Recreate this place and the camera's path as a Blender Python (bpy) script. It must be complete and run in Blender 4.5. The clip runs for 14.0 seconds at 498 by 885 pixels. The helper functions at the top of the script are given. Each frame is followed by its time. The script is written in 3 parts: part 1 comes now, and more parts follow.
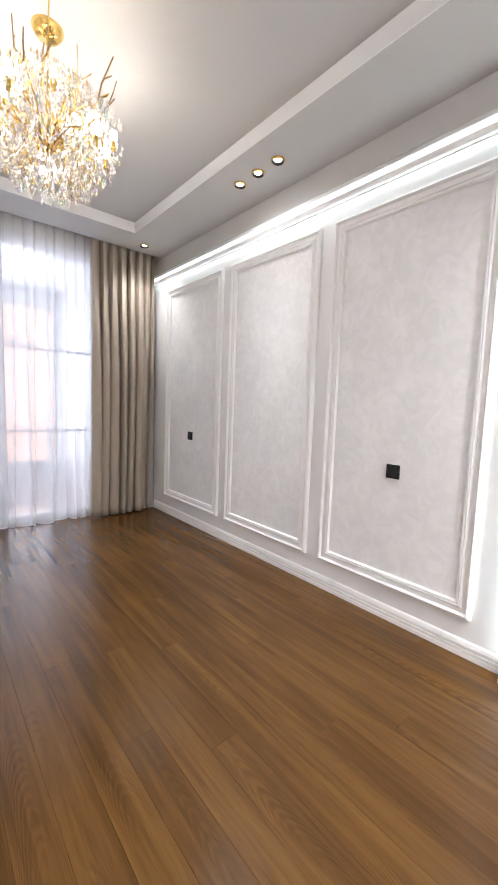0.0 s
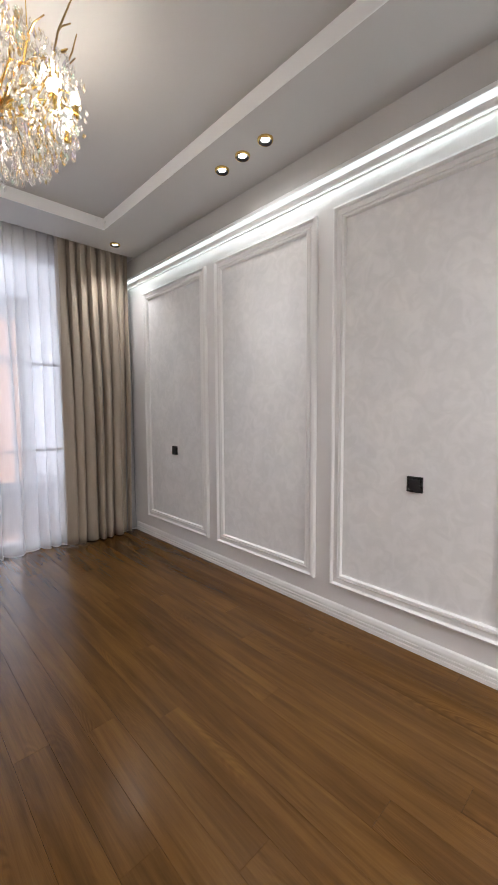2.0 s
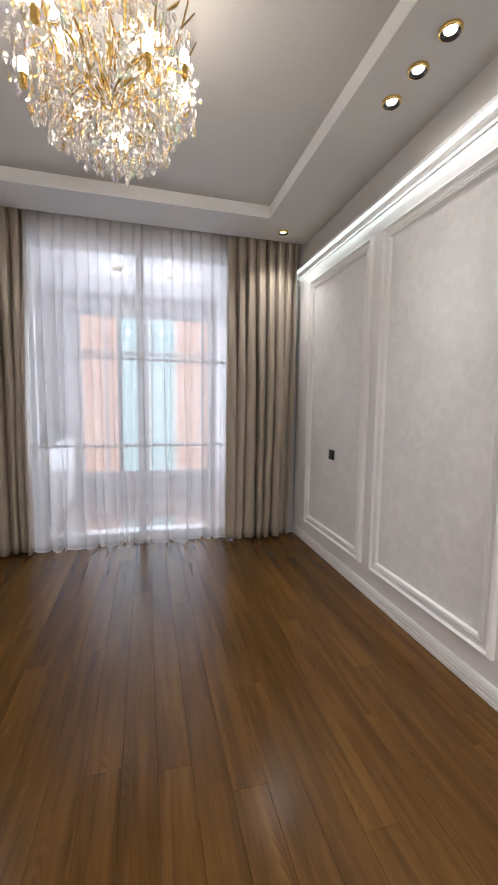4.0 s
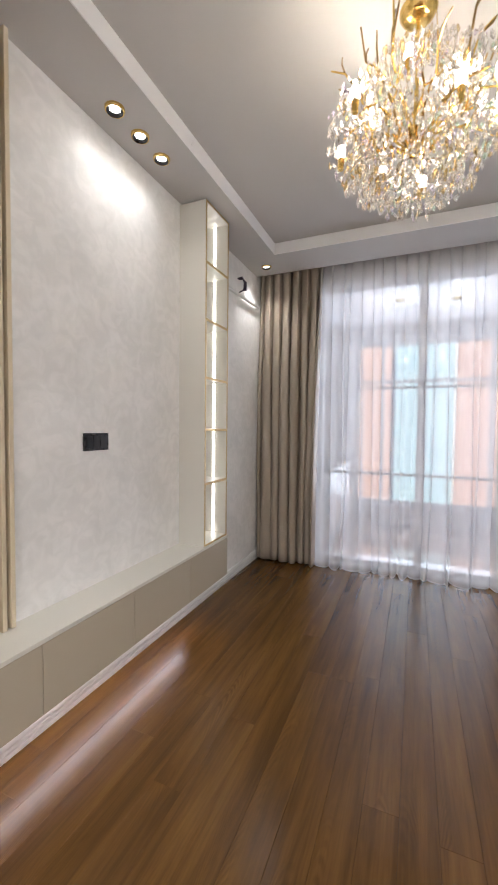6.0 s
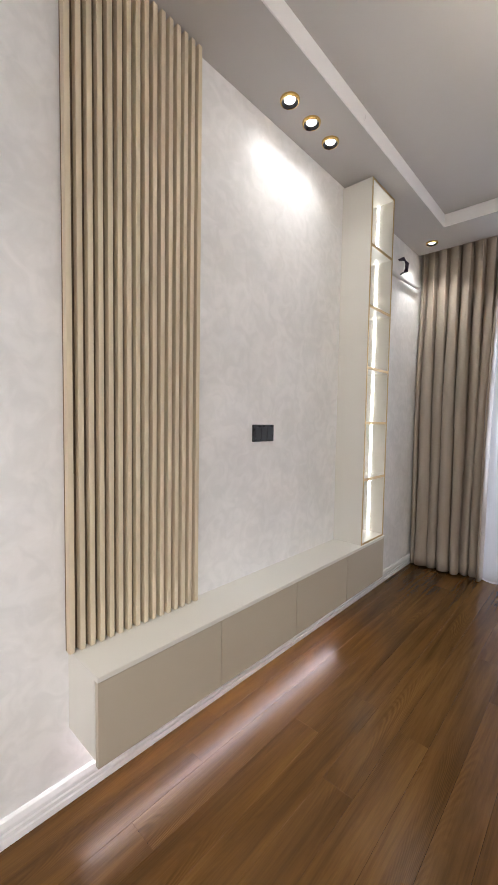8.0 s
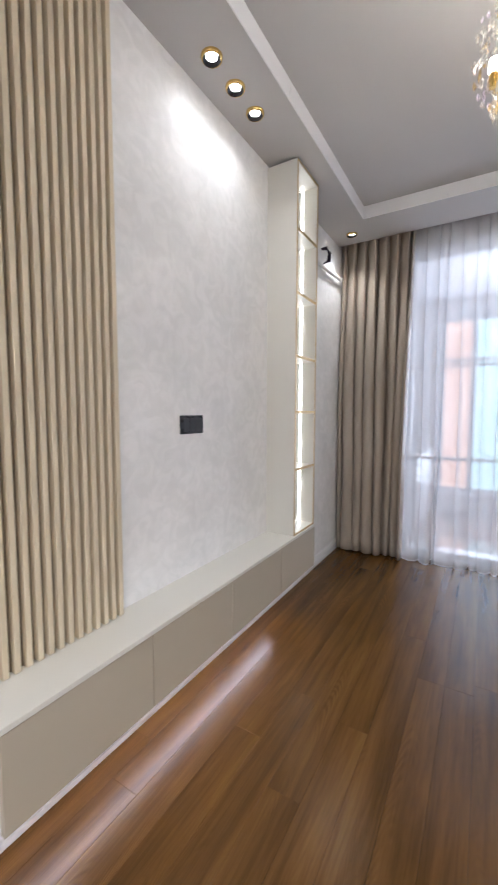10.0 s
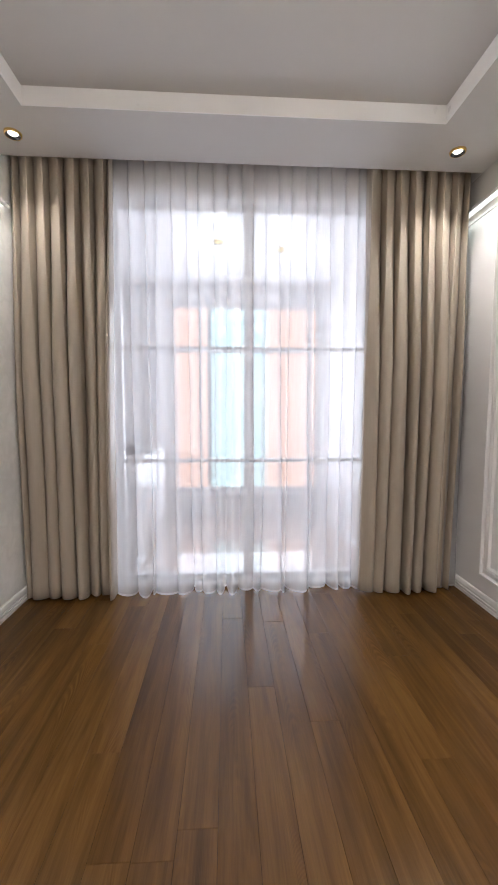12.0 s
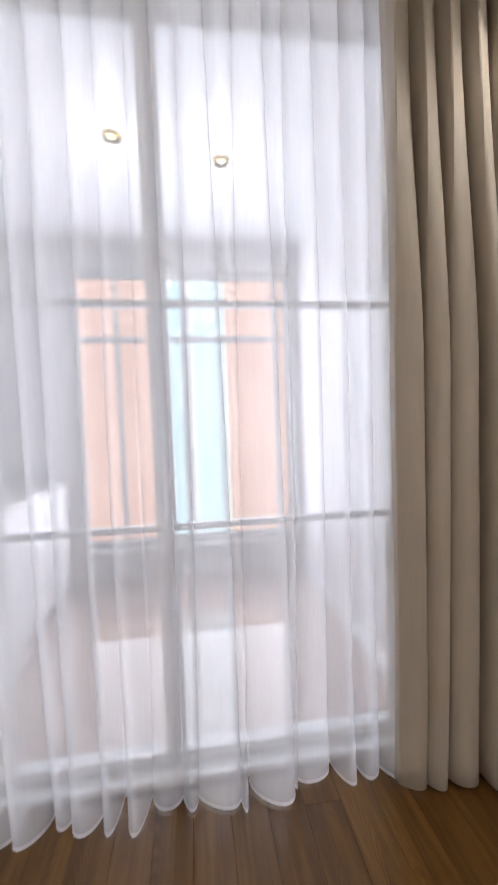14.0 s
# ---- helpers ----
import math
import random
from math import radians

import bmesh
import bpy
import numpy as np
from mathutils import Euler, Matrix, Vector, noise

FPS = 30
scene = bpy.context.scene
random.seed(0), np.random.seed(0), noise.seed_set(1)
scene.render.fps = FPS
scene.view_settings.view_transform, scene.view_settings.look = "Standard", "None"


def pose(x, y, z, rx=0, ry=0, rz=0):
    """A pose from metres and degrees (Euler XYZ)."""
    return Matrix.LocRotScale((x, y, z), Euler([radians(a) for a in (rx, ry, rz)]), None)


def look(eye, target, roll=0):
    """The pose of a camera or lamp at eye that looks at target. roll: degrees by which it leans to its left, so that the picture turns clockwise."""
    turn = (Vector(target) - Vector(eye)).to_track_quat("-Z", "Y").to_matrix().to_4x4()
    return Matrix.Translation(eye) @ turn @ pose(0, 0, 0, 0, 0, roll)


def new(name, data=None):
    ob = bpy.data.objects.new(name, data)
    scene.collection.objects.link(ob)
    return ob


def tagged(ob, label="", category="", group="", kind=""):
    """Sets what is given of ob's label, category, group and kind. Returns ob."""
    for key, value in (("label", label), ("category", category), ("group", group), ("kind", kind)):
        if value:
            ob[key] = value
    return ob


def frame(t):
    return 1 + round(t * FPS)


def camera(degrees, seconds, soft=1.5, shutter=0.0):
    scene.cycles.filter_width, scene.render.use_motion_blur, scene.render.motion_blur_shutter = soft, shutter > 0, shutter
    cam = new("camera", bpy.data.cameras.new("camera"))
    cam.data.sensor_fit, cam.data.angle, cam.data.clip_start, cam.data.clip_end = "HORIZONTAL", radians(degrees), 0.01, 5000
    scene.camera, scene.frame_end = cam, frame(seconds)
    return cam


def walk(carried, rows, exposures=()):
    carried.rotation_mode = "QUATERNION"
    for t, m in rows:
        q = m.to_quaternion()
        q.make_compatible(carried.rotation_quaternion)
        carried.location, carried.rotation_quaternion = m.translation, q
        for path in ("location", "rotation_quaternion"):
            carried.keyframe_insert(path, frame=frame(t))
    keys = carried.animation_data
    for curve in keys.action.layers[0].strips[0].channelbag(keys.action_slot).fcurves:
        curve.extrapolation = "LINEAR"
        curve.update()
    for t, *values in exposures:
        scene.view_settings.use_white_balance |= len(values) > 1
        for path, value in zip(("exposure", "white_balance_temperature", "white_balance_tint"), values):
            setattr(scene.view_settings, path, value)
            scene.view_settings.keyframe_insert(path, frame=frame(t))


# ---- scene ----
cam = camera(65.3, 14.0, soft=1.2, shutter=0.2)
PATH = [
    (0, (-0.011, 0.321, 1.314), (1.277, 1.839, 1.122), 2.1),
    (0.5, (-0.011, 0.434, 1.322), (1.403, 1.837, 1.139), 1.1),
    (1, (-0.023, 0.525, 1.334), (1.442, 1.871, 1.132), 0.1),
    (1.5, (-0.009, 0.565, 1.333), (1.465, 1.902, 1.135), -0.5),
    (2, (0.109, 0.656, 1.341), (1.483, 2.1, 1.18), -0.3),
    (2.2, (0.171, 0.699, 1.347), (1.505, 2.181, 1.193), -0.1),
    (4.3, (0.676, 0.852, 1.402), (0.974, 2.82, 1.208), 0.4),
    (4.5, (0.689, 0.844, 1.405), (0.837, 2.83, 1.221), 0.1),
    (5, (0.678, 0.84, 1.392), (0.482, 2.826, 1.262), -0.4),
    (5.5, (0.636, 0.825, 1.421), (0.129, 2.757, 1.316), -0.2),
    (6, (0.549, 0.814, 1.415), (-0.235, 2.652, 1.335), 0.6),
    (6.5, (0.449, 0.812, 1.407), (-0.546, 2.545, 1.331), 1.3),
    (7, (0.379, 0.79, 1.409), (-0.769, 2.425, 1.318), 1.3),
    (7.5, (0.366, 0.769, 1.4), (-0.918, 2.298, 1.296), 1.0),
    (7.7, (0.37, 0.765, 1.395), (-0.975, 2.241, 1.282), 0.9),
    (9.8, (0.298, 0.839, 1.404), (-0.881, 2.446, 1.249), -0.8),
    (10, (0.257, 0.859, 1.39), (-0.774, 2.566, 1.235), 0.1),
    (10.5, (0.269, 1.041, 1.39), (-0.316, 2.947, 1.229), 0.2),
    (11, (0.357, 1.313, 1.383), (0.136, 3.294, 1.218), 0.1),
    (11.5, (0.399, 1.584, 1.357), (0.411, 3.577, 1.195), -0.0),
    (12, (0.435, 1.909, 1.347), (0.547, 3.899, 1.183), 0.1),
    (12.5, (0.522, 2.265, 1.372), (0.616, 4.255, 1.186), 0.1),
    (13, (0.528, 2.641, 1.351), (0.657, 4.63, 1.188), -0.2),
    (13.5, (0.611, 3.005, 1.366), (0.729, 4.995, 1.211), -1.0),
    (14, (0.72, 3.381, 1.363), (0.998, 5.358, 1.252), -2.0),
]
walk(cam, [(t, look(eye, target, roll)) for t, eye, target, roll in PATH],
     exposures=[(0, 1.12, 6200, 10), (0.3, 0.78, 6250, 10), (1.5, 0.61, 6300, 10), (4.5, 0.58, 6480, 10), (7.5, 0.78, 6400, 10), (10, 0.80, 6000, 10), (10.5, 0.62, 5950, 10), (11.5, 0.80, 6250, 10), (12, 0.94, 6500, 10), (12.5, 1.10, 6750, 10), (13, 1.04, 6750, 10), (14, 0.76, 6550, 10)])

# ---- world and light ----
world = bpy.data.worlds.new("world")
scene.world = world
world.use_nodes = True
wn, wl = world.node_tree.nodes, world.node_tree.links
sky = wn.new("ShaderNodeTexSky")
sky.sky_type, sky.sun_disc = 'NISHITA', False
sky.sun_elevation, sky.sun_rotation = radians(48), radians(205)
wn["Background"].inputs[1].default_value = 0.15
wl.new(sky.outputs[0], wn["Background"].inputs[0])
sun = bpy.data.lights.new("sun", 'SUN')
sun.energy, sun.angle, sun.color = 4.5, radians(10), (1.0, 0.96, 0.9)
new("sun", sun).matrix_world = look((0, 0, 0), (0.32, 0.62, -0.78))


def lamp(name, kind, place, target, watts, colour, **more):
    d = bpy.data.lights.new(name, kind)
    d.energy, d.color = watts, colour
    if kind == 'SPOT':
        d.spot_size, d.spot_blend, d.shadow_soft_size = radians(more["angle"]), 1.0, 0.03
    if kind == 'POINT':
        d.shadow_soft_size = more["radius"]
    if kind == 'AREA':
        d.shape, d.size, d.size_y = 'RECTANGLE', *more["size"]
    ob = new(name, d)
    ob.matrix_world = look(place, target)
    return ob


DAYLIGHT = (0.74, 0.82, 1.0)
# daylight standing in the loggia window's opening
lamp("sky_light", 'AREA', (0.66, 6.70, 1.5), (0.66, 0, 1.5), 26, DAYLIGHT, size=(1.7, 2.1))

# ---- materials ----


def material(name, colour, rough=0.5, metal=0.0, dark=None, scale=8.0, detail=6.0, bump=0.0, bump_scale=60.0, stretch=(1, 1, 1), rough_var=0.08, spread=(0.35, 0.7), coat=0.0, island=False):
    """A surface whose colour runs between two tones in clouds, with uneven gloss and fine relief."""
    m = bpy.data.materials.new(name)
    m.use_nodes = True
    n, l = m.node_tree.nodes, m.node_tree.links
    b = n["Principled BSDF"]
    b.inputs["Metallic"].default_value = metal
    b.inputs["Coat Weight"].default_value = coat
    tc = n.new("ShaderNodeTexCoord")
    mp = n.new("ShaderNodeMapping")
    mp.inputs["Scale"].default_value = stretch
    l.new(tc.outputs["Object"], mp.inputs[0])
    nz = n.new("ShaderNodeTexNoise")
    nz.inputs["Scale"].default_value, nz.inputs["Detail"].default_value = scale, detail
    l.new(mp.outputs[0], nz.inputs["Vector"])
    ramp = n.new("ShaderNodeValToRGB")
    e = ramp.color_ramp.elements
    e[0].position, e[1].position = spread
    dark = dark or tuple(c * 0.9 for c in colour)
    e[0].color, e[1].color = (*dark, 1), (*colour, 1)
    l.new(nz.outputs["Fac"], ramp.inputs[0])
    l.new(ramp.outputs[0], b.inputs["Base Color"])
    mr = n.new("ShaderNodeMapRange")
    mr.inputs["To Min"].default_value, mr.inputs["To Max"].default_value = max(rough - rough_var, 0.02), rough + rough_var
    l.new(nz.outputs["Fac"], mr.inputs["Value"])
    l.new(mr.outputs[0], b.inputs["Roughness"])
    if bump:
        fine = n.new("ShaderNodeTexNoise")
        fine.inputs["Scale"].default_value, fine.inputs["Detail"].default_value = bump_scale, 4
        l.new(mp.outputs[0], fine.inputs["Vector"])
        bp = n.new("ShaderNodeBump")
        bp.inputs["Strength"].default_value, bp.inputs["Distance"].default_value = bump, 0.01
        l.new(fine.outputs["Fac"], bp.inputs["Height"])
        l.new(bp.outputs[0], b.inputs["Normal"])
    return m


def glow(name, colour, strength):
    m = bpy.data.materials.new(name)
    m.use_nodes = True
    n, l = m.node_tree.nodes, m.node_tree.links
    n.remove(n["Principled BSDF"])
    e = n.new("ShaderNodeEmission")
    e.inputs[0].default_value, e.inputs[1].default_value = (*colour, 1), strength
    l.new(e.outputs[0], n["Material Output"].inputs[0])
    return m


def plaster(name, light, dark, gloss):
    """Decorative plaster: broad clouds and small trowel marks with a silky sheen."""
    m = material(name, light, gloss, dark=dark, scale=3.2, detail=7, spread=(0.42, 0.60), bump=0.09, bump_scale=16, rough_var=0.22)
    n, l = m.node_tree.nodes, m.node_tree.links
    b = n["Principled BSDF"]
    tc = n["Texture Coordinate"]
    v = n.new("ShaderNodeTexNoise")
    v.inputs["Scale"].default_value, v.inputs["Detail"].default_value, v.inputs["Distortion"].default_value = 11, 5, 1.4
    l.new(tc.outputs["Object"], v.inputs["Vector"])
    r = n.new("ShaderNodeValToRGB")
    r.color_ramp.elements[0].position, r.color_ramp.elements[1].position = 0.4, 0.62
    r.color_ramp.elements[0].color, r.color_ramp.elements[1].color = (0.935, 0.937, 0.935, 1), (1, 1, 1, 1)
    l.new(v.outputs["Fac"], r.inputs[0])
    mix = n.new("ShaderNodeMix")
    mix.data_type, mix.blend_type = 'RGBA', 'MULTIPLY'
    mix.inputs[0].default_value = 1.0
    l.new(n["Color Ramp"].outputs[0], mix.inputs[6])
    l.new(r.outputs[0], mix.inputs[7])
    l.new(mix.outputs[2], b.inputs["Base Color"])
    return m


def oak_floor():
    """Brown oak planks: each one its own tone, arched growth rings, fine pores along the grain, satin varnish."""
    m = bpy.data.materials.new("brown_oak")
    m.use_nodes = True
    n, l = m.node_tree.nodes, m.node_tree.links
    b = n["Principled BSDF"]
    tc, info = n.new("ShaderNodeTexCoord"), n.new("ShaderNodeObjectInfo")

    def mapped(scale, jump):
        shift, mp = n.new("ShaderNodeVectorMath"), n.new("ShaderNodeMapping")
        shift.operation = 'MULTIPLY_ADD'
        shift.inputs[1].default_value = jump
        l.new(info.outputs["Random"], shift.inputs[0])
        l.new(tc.outputs["Object"], shift.inputs[2])
        mp.inputs["Scale"].default_value = scale
        l.new(shift.outputs[0], mp.inputs[0])
        return mp.outputs[0]

    def noise_of(vector, scale, detail, rough=0.5, twist=0.0):
        nz = n.new("ShaderNodeTexNoise")
        for key, value in (("Scale", scale), ("Detail", detail), ("Roughness", rough), ("Distortion", twist)):
            nz.inputs[key].default_value = value
        l.new(vector, nz.inputs["Vector"])
        return nz.outputs["Fac"]

    def mixed(kind, share, a, c):
        mx = n.new("ShaderNodeMix")
        mx.data_type, mx.blend_type = 'RGBA', kind
        if isinstance(share, float):
            mx.inputs[0].default_value = share
        else:
            l.new(share, mx.inputs[0])
        l.new(a, mx.inputs[6])
        l.new(c, mx.inputs[7])
        return mx.outputs[2]

    def ramped(fac, low, high, at=(0.3, 0.7)):
        r = n.new("ShaderNodeValToRGB")
        r.color_ramp.elements[0].position, r.color_ramp.elements[1].position = at
        r.color_ramp.elements[0].color, r.color_ramp.elements[1].color = (*low, 1), (*high, 1)
        l.new(fac, r.inputs[0])
        return r.outputs[0]

    def maths(kind, a, c, d=0.0):
        node = n.new("ShaderNodeMath")
        node.operation = kind
        for socket, value in zip(node.inputs, (a, c, d)):
            if isinstance(value, float):
                socket.default_value = value
            else:
                l.new(value, socket)
        return node.outputs[0]

    # growth rings cut flat: stacked arches along each plank
    across = n.new("ShaderNodeSeparateXYZ")
    l.new(mapped((1, 1, 1), (-0.13, 1.9, 0)), across.inputs[0])
    bend = noise_of(mapped((3, 1.3, 1), (3, 19, 5)), 2.2, 3)
    arch = maths('MULTIPLY_ADD', maths('MULTIPLY', across.outputs[0], across.outputs[0]), 75.0, across.outputs[1])
    arch = maths('MULTIPLY_ADD', bend, 0.22, arch)
    rows = n.new("ShaderNodeCombineXYZ")
    l.new(arch, rows.inputs[0])
    wave = n.new("ShaderNodeTexWave")
    wave.wave_type, wave.bands_direction, wave.wave_profile = 'BANDS', 'X', 'SIN'
    for key, value in (("Scale", 5.5), ("Distortion", 2.6), ("Detail", 3.0), ("Detail Scale", 3.0)):
        wave.inputs[key].default_value = value
    l.new(rows.outputs[0], wave.inputs["Vector"])
    where = ramped(noise_of(mapped((7, 0.9, 1), (21, 11, 9)), 1.5, 2), (0.0, 0.0, 0.0), (1, 1, 1), (0.54, 0.70))
    clouds = noise_of(mapped((4, 0.8, 1), (13, 31, 7)), 1.6, 4)
    pores = noise_of(mapped((150, 5, 1), (5, 17, 3)), 1.6, 3, 0.6)
    streaks = noise_of(mapped((11, 0.55, 1), (9, 23, 4)), 1.5, 7, 0.68, 0.5)
    base = ramped(clouds, (0.098, 0.0455, 0.0118), (0.140, 0.0690, 0.0178))
    rings = ramped(wave.outputs["Fac"], (0.80, 0.77, 0.74), (1.14, 1.13, 1.12), (0.1, 0.9))
    lines = ramped(streaks, (0.62, 0.58, 0.54), (1.18, 1.18, 1.16), (0.33, 0.64))
    fine = ramped(pores, (0.89, 0.88, 0.87), (1.05, 1.05, 1.05), (0.32, 0.55))
    tone = ramped(info.outputs["Random"], (0.90, 0.88, 0.86), (1.09, 1.09, 1.08), (0.0, 1.0))
    colour = mixed('MULTIPLY', 1.0, mixed('MULTIPLY', 0.75, mixed('MULTIPLY', where, mixed('MULTIPLY', 1.0, base, lines), rings), fine), tone)
    l.new(colour, b.inputs["Base Color"])
    rr = n.new("ShaderNodeMapRange")
    rr.inputs["To Min"].default_value, rr.inputs["To Max"].default_value = 0.19, 0.27
    l.new(clouds, rr.inputs["Value"])
    l.new(rr.outputs[0], b.inputs["Roughness"])
    b.inputs["Specular IOR Level"].default_value = 0.27
    bp = n.new("ShaderNodeBump")
    bp.inputs["Strength"].default_value, bp.inputs["Distance"].default_value = 0.06, 0.001
    l.new(pores, bp.inputs["Height"])
    l.new(bp.outputs[0], b.inputs["Normal"])
    return m


def cloth(name, colour, dark, clear, through_light, rough=0.8, sheen=0.0):
    """Woven cloth; clear: the share of light that passes between the threads, through_light: the share that it scatters."""
    m = bpy.data.materials.new(name)
    m.use_nodes = True
    n, l = m.node_tree.nodes, m.node_tree.links
    b, out = n["Principled BSDF"], n["Material Output"]
    b.inputs["Roughness"].default_value = rough
    b.inputs["Sheen Weight"].default_value = sheen
    b.inputs["Sheen Roughness"].default_value = 0.35
    tc, mp = n.new("ShaderNodeTexCoord"), n.new("ShaderNodeMapping")
    mp.inputs["Scale"].default_value = (1, 1, 0.08)
    l.new(tc.outputs["Object"], mp.inputs[0])
    nz = n.new("ShaderNodeTexNoise")
    nz.inputs["Scale"].default_value, nz.inputs["Detail"].default_value = 90, 5
    l.new(mp.outputs[0], nz.inputs["Vector"])
    ramp = n.new("ShaderNodeValToRGB")
    ramp.color_ramp.elements[0].color, ramp.color_ramp.elements[1].color = (*dark, 1), (*colour, 1)
    ramp.color_ramp.elements[0].position, ramp.color_ramp.elements[1].position = 0.3, 0.7
    l.new(nz.outputs["Fac"], ramp.inputs[0])
    l.new(ramp.outputs[0], b.inputs["Base Color"])
    last = b.outputs[0]
    if through_light:
        tr = n.new("ShaderNodeBsdfTranslucent")
        l.new(ramp.outputs[0], tr.inputs[0])
        mx = n.new("ShaderNodeMixShader")
        mx.inputs[0].default_value = through_light
        l.new(last, mx.inputs[1])
        l.new(tr.outputs[0], mx.inputs[2])
        last = mx.outputs[0]
    if clear:
        tp = n.new("ShaderNodeBsdfTransparent")
        mx = n.new("ShaderNodeMixShader")
        mx.inputs[0].default_value = clear
        l.new(last, mx.inputs[1])
        l.new(tp.outputs[0], mx.inputs[2])
        last = mx.outputs[0]
    l.new(last, out.inputs[0])
    return m


def clear_glass(name, tint, gloss):
    """Clear glass: lets most light straight through and mirrors a little."""
    m = bpy.data.materials.new(name)
    m.use_nodes = True
    n, l = m.node_tree.nodes, m.node_tree.links
    n.remove(n["Principled BSDF"])
    tp, gl, mx, lw, power, rise = (n.new(k) for k in ("ShaderNodeBsdfTransparent", "ShaderNodeBsdfGlossy", "ShaderNodeMixShader", "ShaderNodeLayerWeight", "ShaderNodeMath", "ShaderNodeMath"))
    tp.inputs[0].default_value = (*tint, 1)
    gl.inputs["Roughness"].default_value = gloss
    lw.inputs["Blend"].default_value = 0.5
    power.operation, rise.operation = 'POWER', 'MULTIPLY_ADD'
    power.inputs[1].default_value = 5.0
    rise.inputs[1].default_value, rise.inputs[2].default_value = 0.9, 0.045
    l.new(lw.outputs["Facing"], power.inputs[0])
    l.new(power.outputs[0], rise.inputs[0])
    l.new(rise.outputs[0], mx.inputs[0])
    l.new(tp.outputs[0], mx.inputs[1])
    l.new(gl.outputs[0], mx.inputs[2])
    l.new(mx.outputs[0], n["Material Output"].inputs[0])
    return m


def crystal_glass():
    """Cut crystal: partly clear, partly refracting and mirroring in facets."""
    m = bpy.data.materials.new("cut_crystal")
    m.use_nodes = True
    n, l = m.node_tree.nodes, m.node_tree.links
    n.remove(n["Principled BSDF"])
    tp, gl, gs, m1, m2, info, ramp = (n.new(k) for k in ("ShaderNodeBsdfTransparent", "ShaderNodeBsdfGlossy", "ShaderNodeBsdfGlass", "ShaderNodeMixShader", "ShaderNodeMixShader", "ShaderNodeObjectInfo", "ShaderNodeValToRGB"))
    ramp.color_ramp.interpolation = 'CONSTANT'
    e = ramp.color_ramp.elements
    e[0].color, e[1].color = (1, 0.99, 0.98, 1), (1.0, 0.84, 0.52, 1)
    e[0].position, e[1].position = 0.0, 0.50
    for at, tint in ((0.66, (1, 0.98, 0.96, 1)), (0.80, (0.90, 0.86, 1.0, 1)), (0.88, (0.86, 1.0, 0.93, 1)), (0.93, (1, 0.92, 0.80, 1))):
        e.new(at).color = tint
    geo, add, wrap = n.new("ShaderNodeNewGeometry"), n.new("ShaderNodeMath"), n.new("ShaderNodeMath")
    wrap.operation = 'FRACT'
    l.new(info.outputs["Random"], add.inputs[0])
    l.new(geo.outputs["Random Per Island"], add.inputs[1])
    l.new(add.outputs[0], wrap.inputs[0])
    l.new(wrap.outputs[0], ramp.inputs[0])
    for s in (gl, gs):
        l.new(ramp.outputs[0], s.inputs["Color"])
        s.inputs["Roughness"].default_value = 0.03
    gs.inputs["IOR"].default_value = 1.6
    m1.inputs[0].default_value, m2.inputs[0].default_value = 0.35, 0.30
    l.new(gs.outputs[0], m1.inputs[1])
    l.new(gl.outputs[0], m1.inputs[2])
    l.new(m1.outputs[0], m2.inputs[1])
    l.new(tp.outputs[0], m2.inputs[2])
    tl, m3 = n.new("ShaderNodeBsdfTranslucent"), n.new("ShaderNodeMixShader")
    l.new(ramp.outputs[0], tl.inputs[0])
    m3.inputs[0].default_value = 0.04
    l.new(m2.outputs[0], m3.inputs[1])
    l.new(tl.outputs[0], m3.inputs[2])
    l.new(m3.outputs[0], n["Material Output"].inputs[0])
    return m


WHITE = material("white_wall_paint", (0.85, 0.835, 0.84), 0.5, dark=(0.81, 0.795, 0.80), scale=1.5, bump=0.05, bump_scale=220)
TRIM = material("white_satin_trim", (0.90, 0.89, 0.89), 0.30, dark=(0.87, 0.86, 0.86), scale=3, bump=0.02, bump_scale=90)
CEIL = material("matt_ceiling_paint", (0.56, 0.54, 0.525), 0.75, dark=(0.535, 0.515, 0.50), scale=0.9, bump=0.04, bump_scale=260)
PLASTER_GREY = plaster("silver_grey_plaster", (0.89, 0.88, 0.885), (0.845, 0.838, 0.848), 0.50)
PLASTER_WARM = plaster("pearl_plaster", (0.94, 0.925, 0.915), (0.885, 0.875, 0.865), 0.74)
OAK = oak_floor()
GAP = material("dark_joint", (0.03, 0.018, 0.01), 0.8)
CREAM = material("cream_lacquer", (0.78, 0.76, 0.70), 0.38, dark=(0.76, 0.74, 0.68), scale=1.2, bump=0.01, bump_scale=120)
BEIGE = material("beige_lacquer", (0.52, 0.46, 0.36), 0.42, dark=(0.50, 0.44, 0.345), scale=1.2, bump=0.015, bump_scale=150)
SLAT = material("pale_oak_slat", (0.76, 0.65, 0.47), 0.45, dark=(0.69, 0.585, 0.42), scale=18, stretch=(1, 1, 0.06), bump=0.06, bump_scale=80)
SLAT_BACK = material("dark_felt_backing", (0.22, 0.155, 0.095), 0.9, dark=(0.18, 0.125, 0.075), bump=0.1, bump_scale=300)
GOLD_EDGE = material("brushed_gold_edge", (0.62, 0.46, 0.24), 0.32, metal=0.85, dark=(0.55, 0.40, 0.20), scale=30, bump=0.02)
GOLD = material("polished_gold", (0.90, 0.64, 0.24), 0.16, metal=1.0, dark=(0.74, 0.50, 0.15), scale=20, bump=0.25, bump_scale=45)
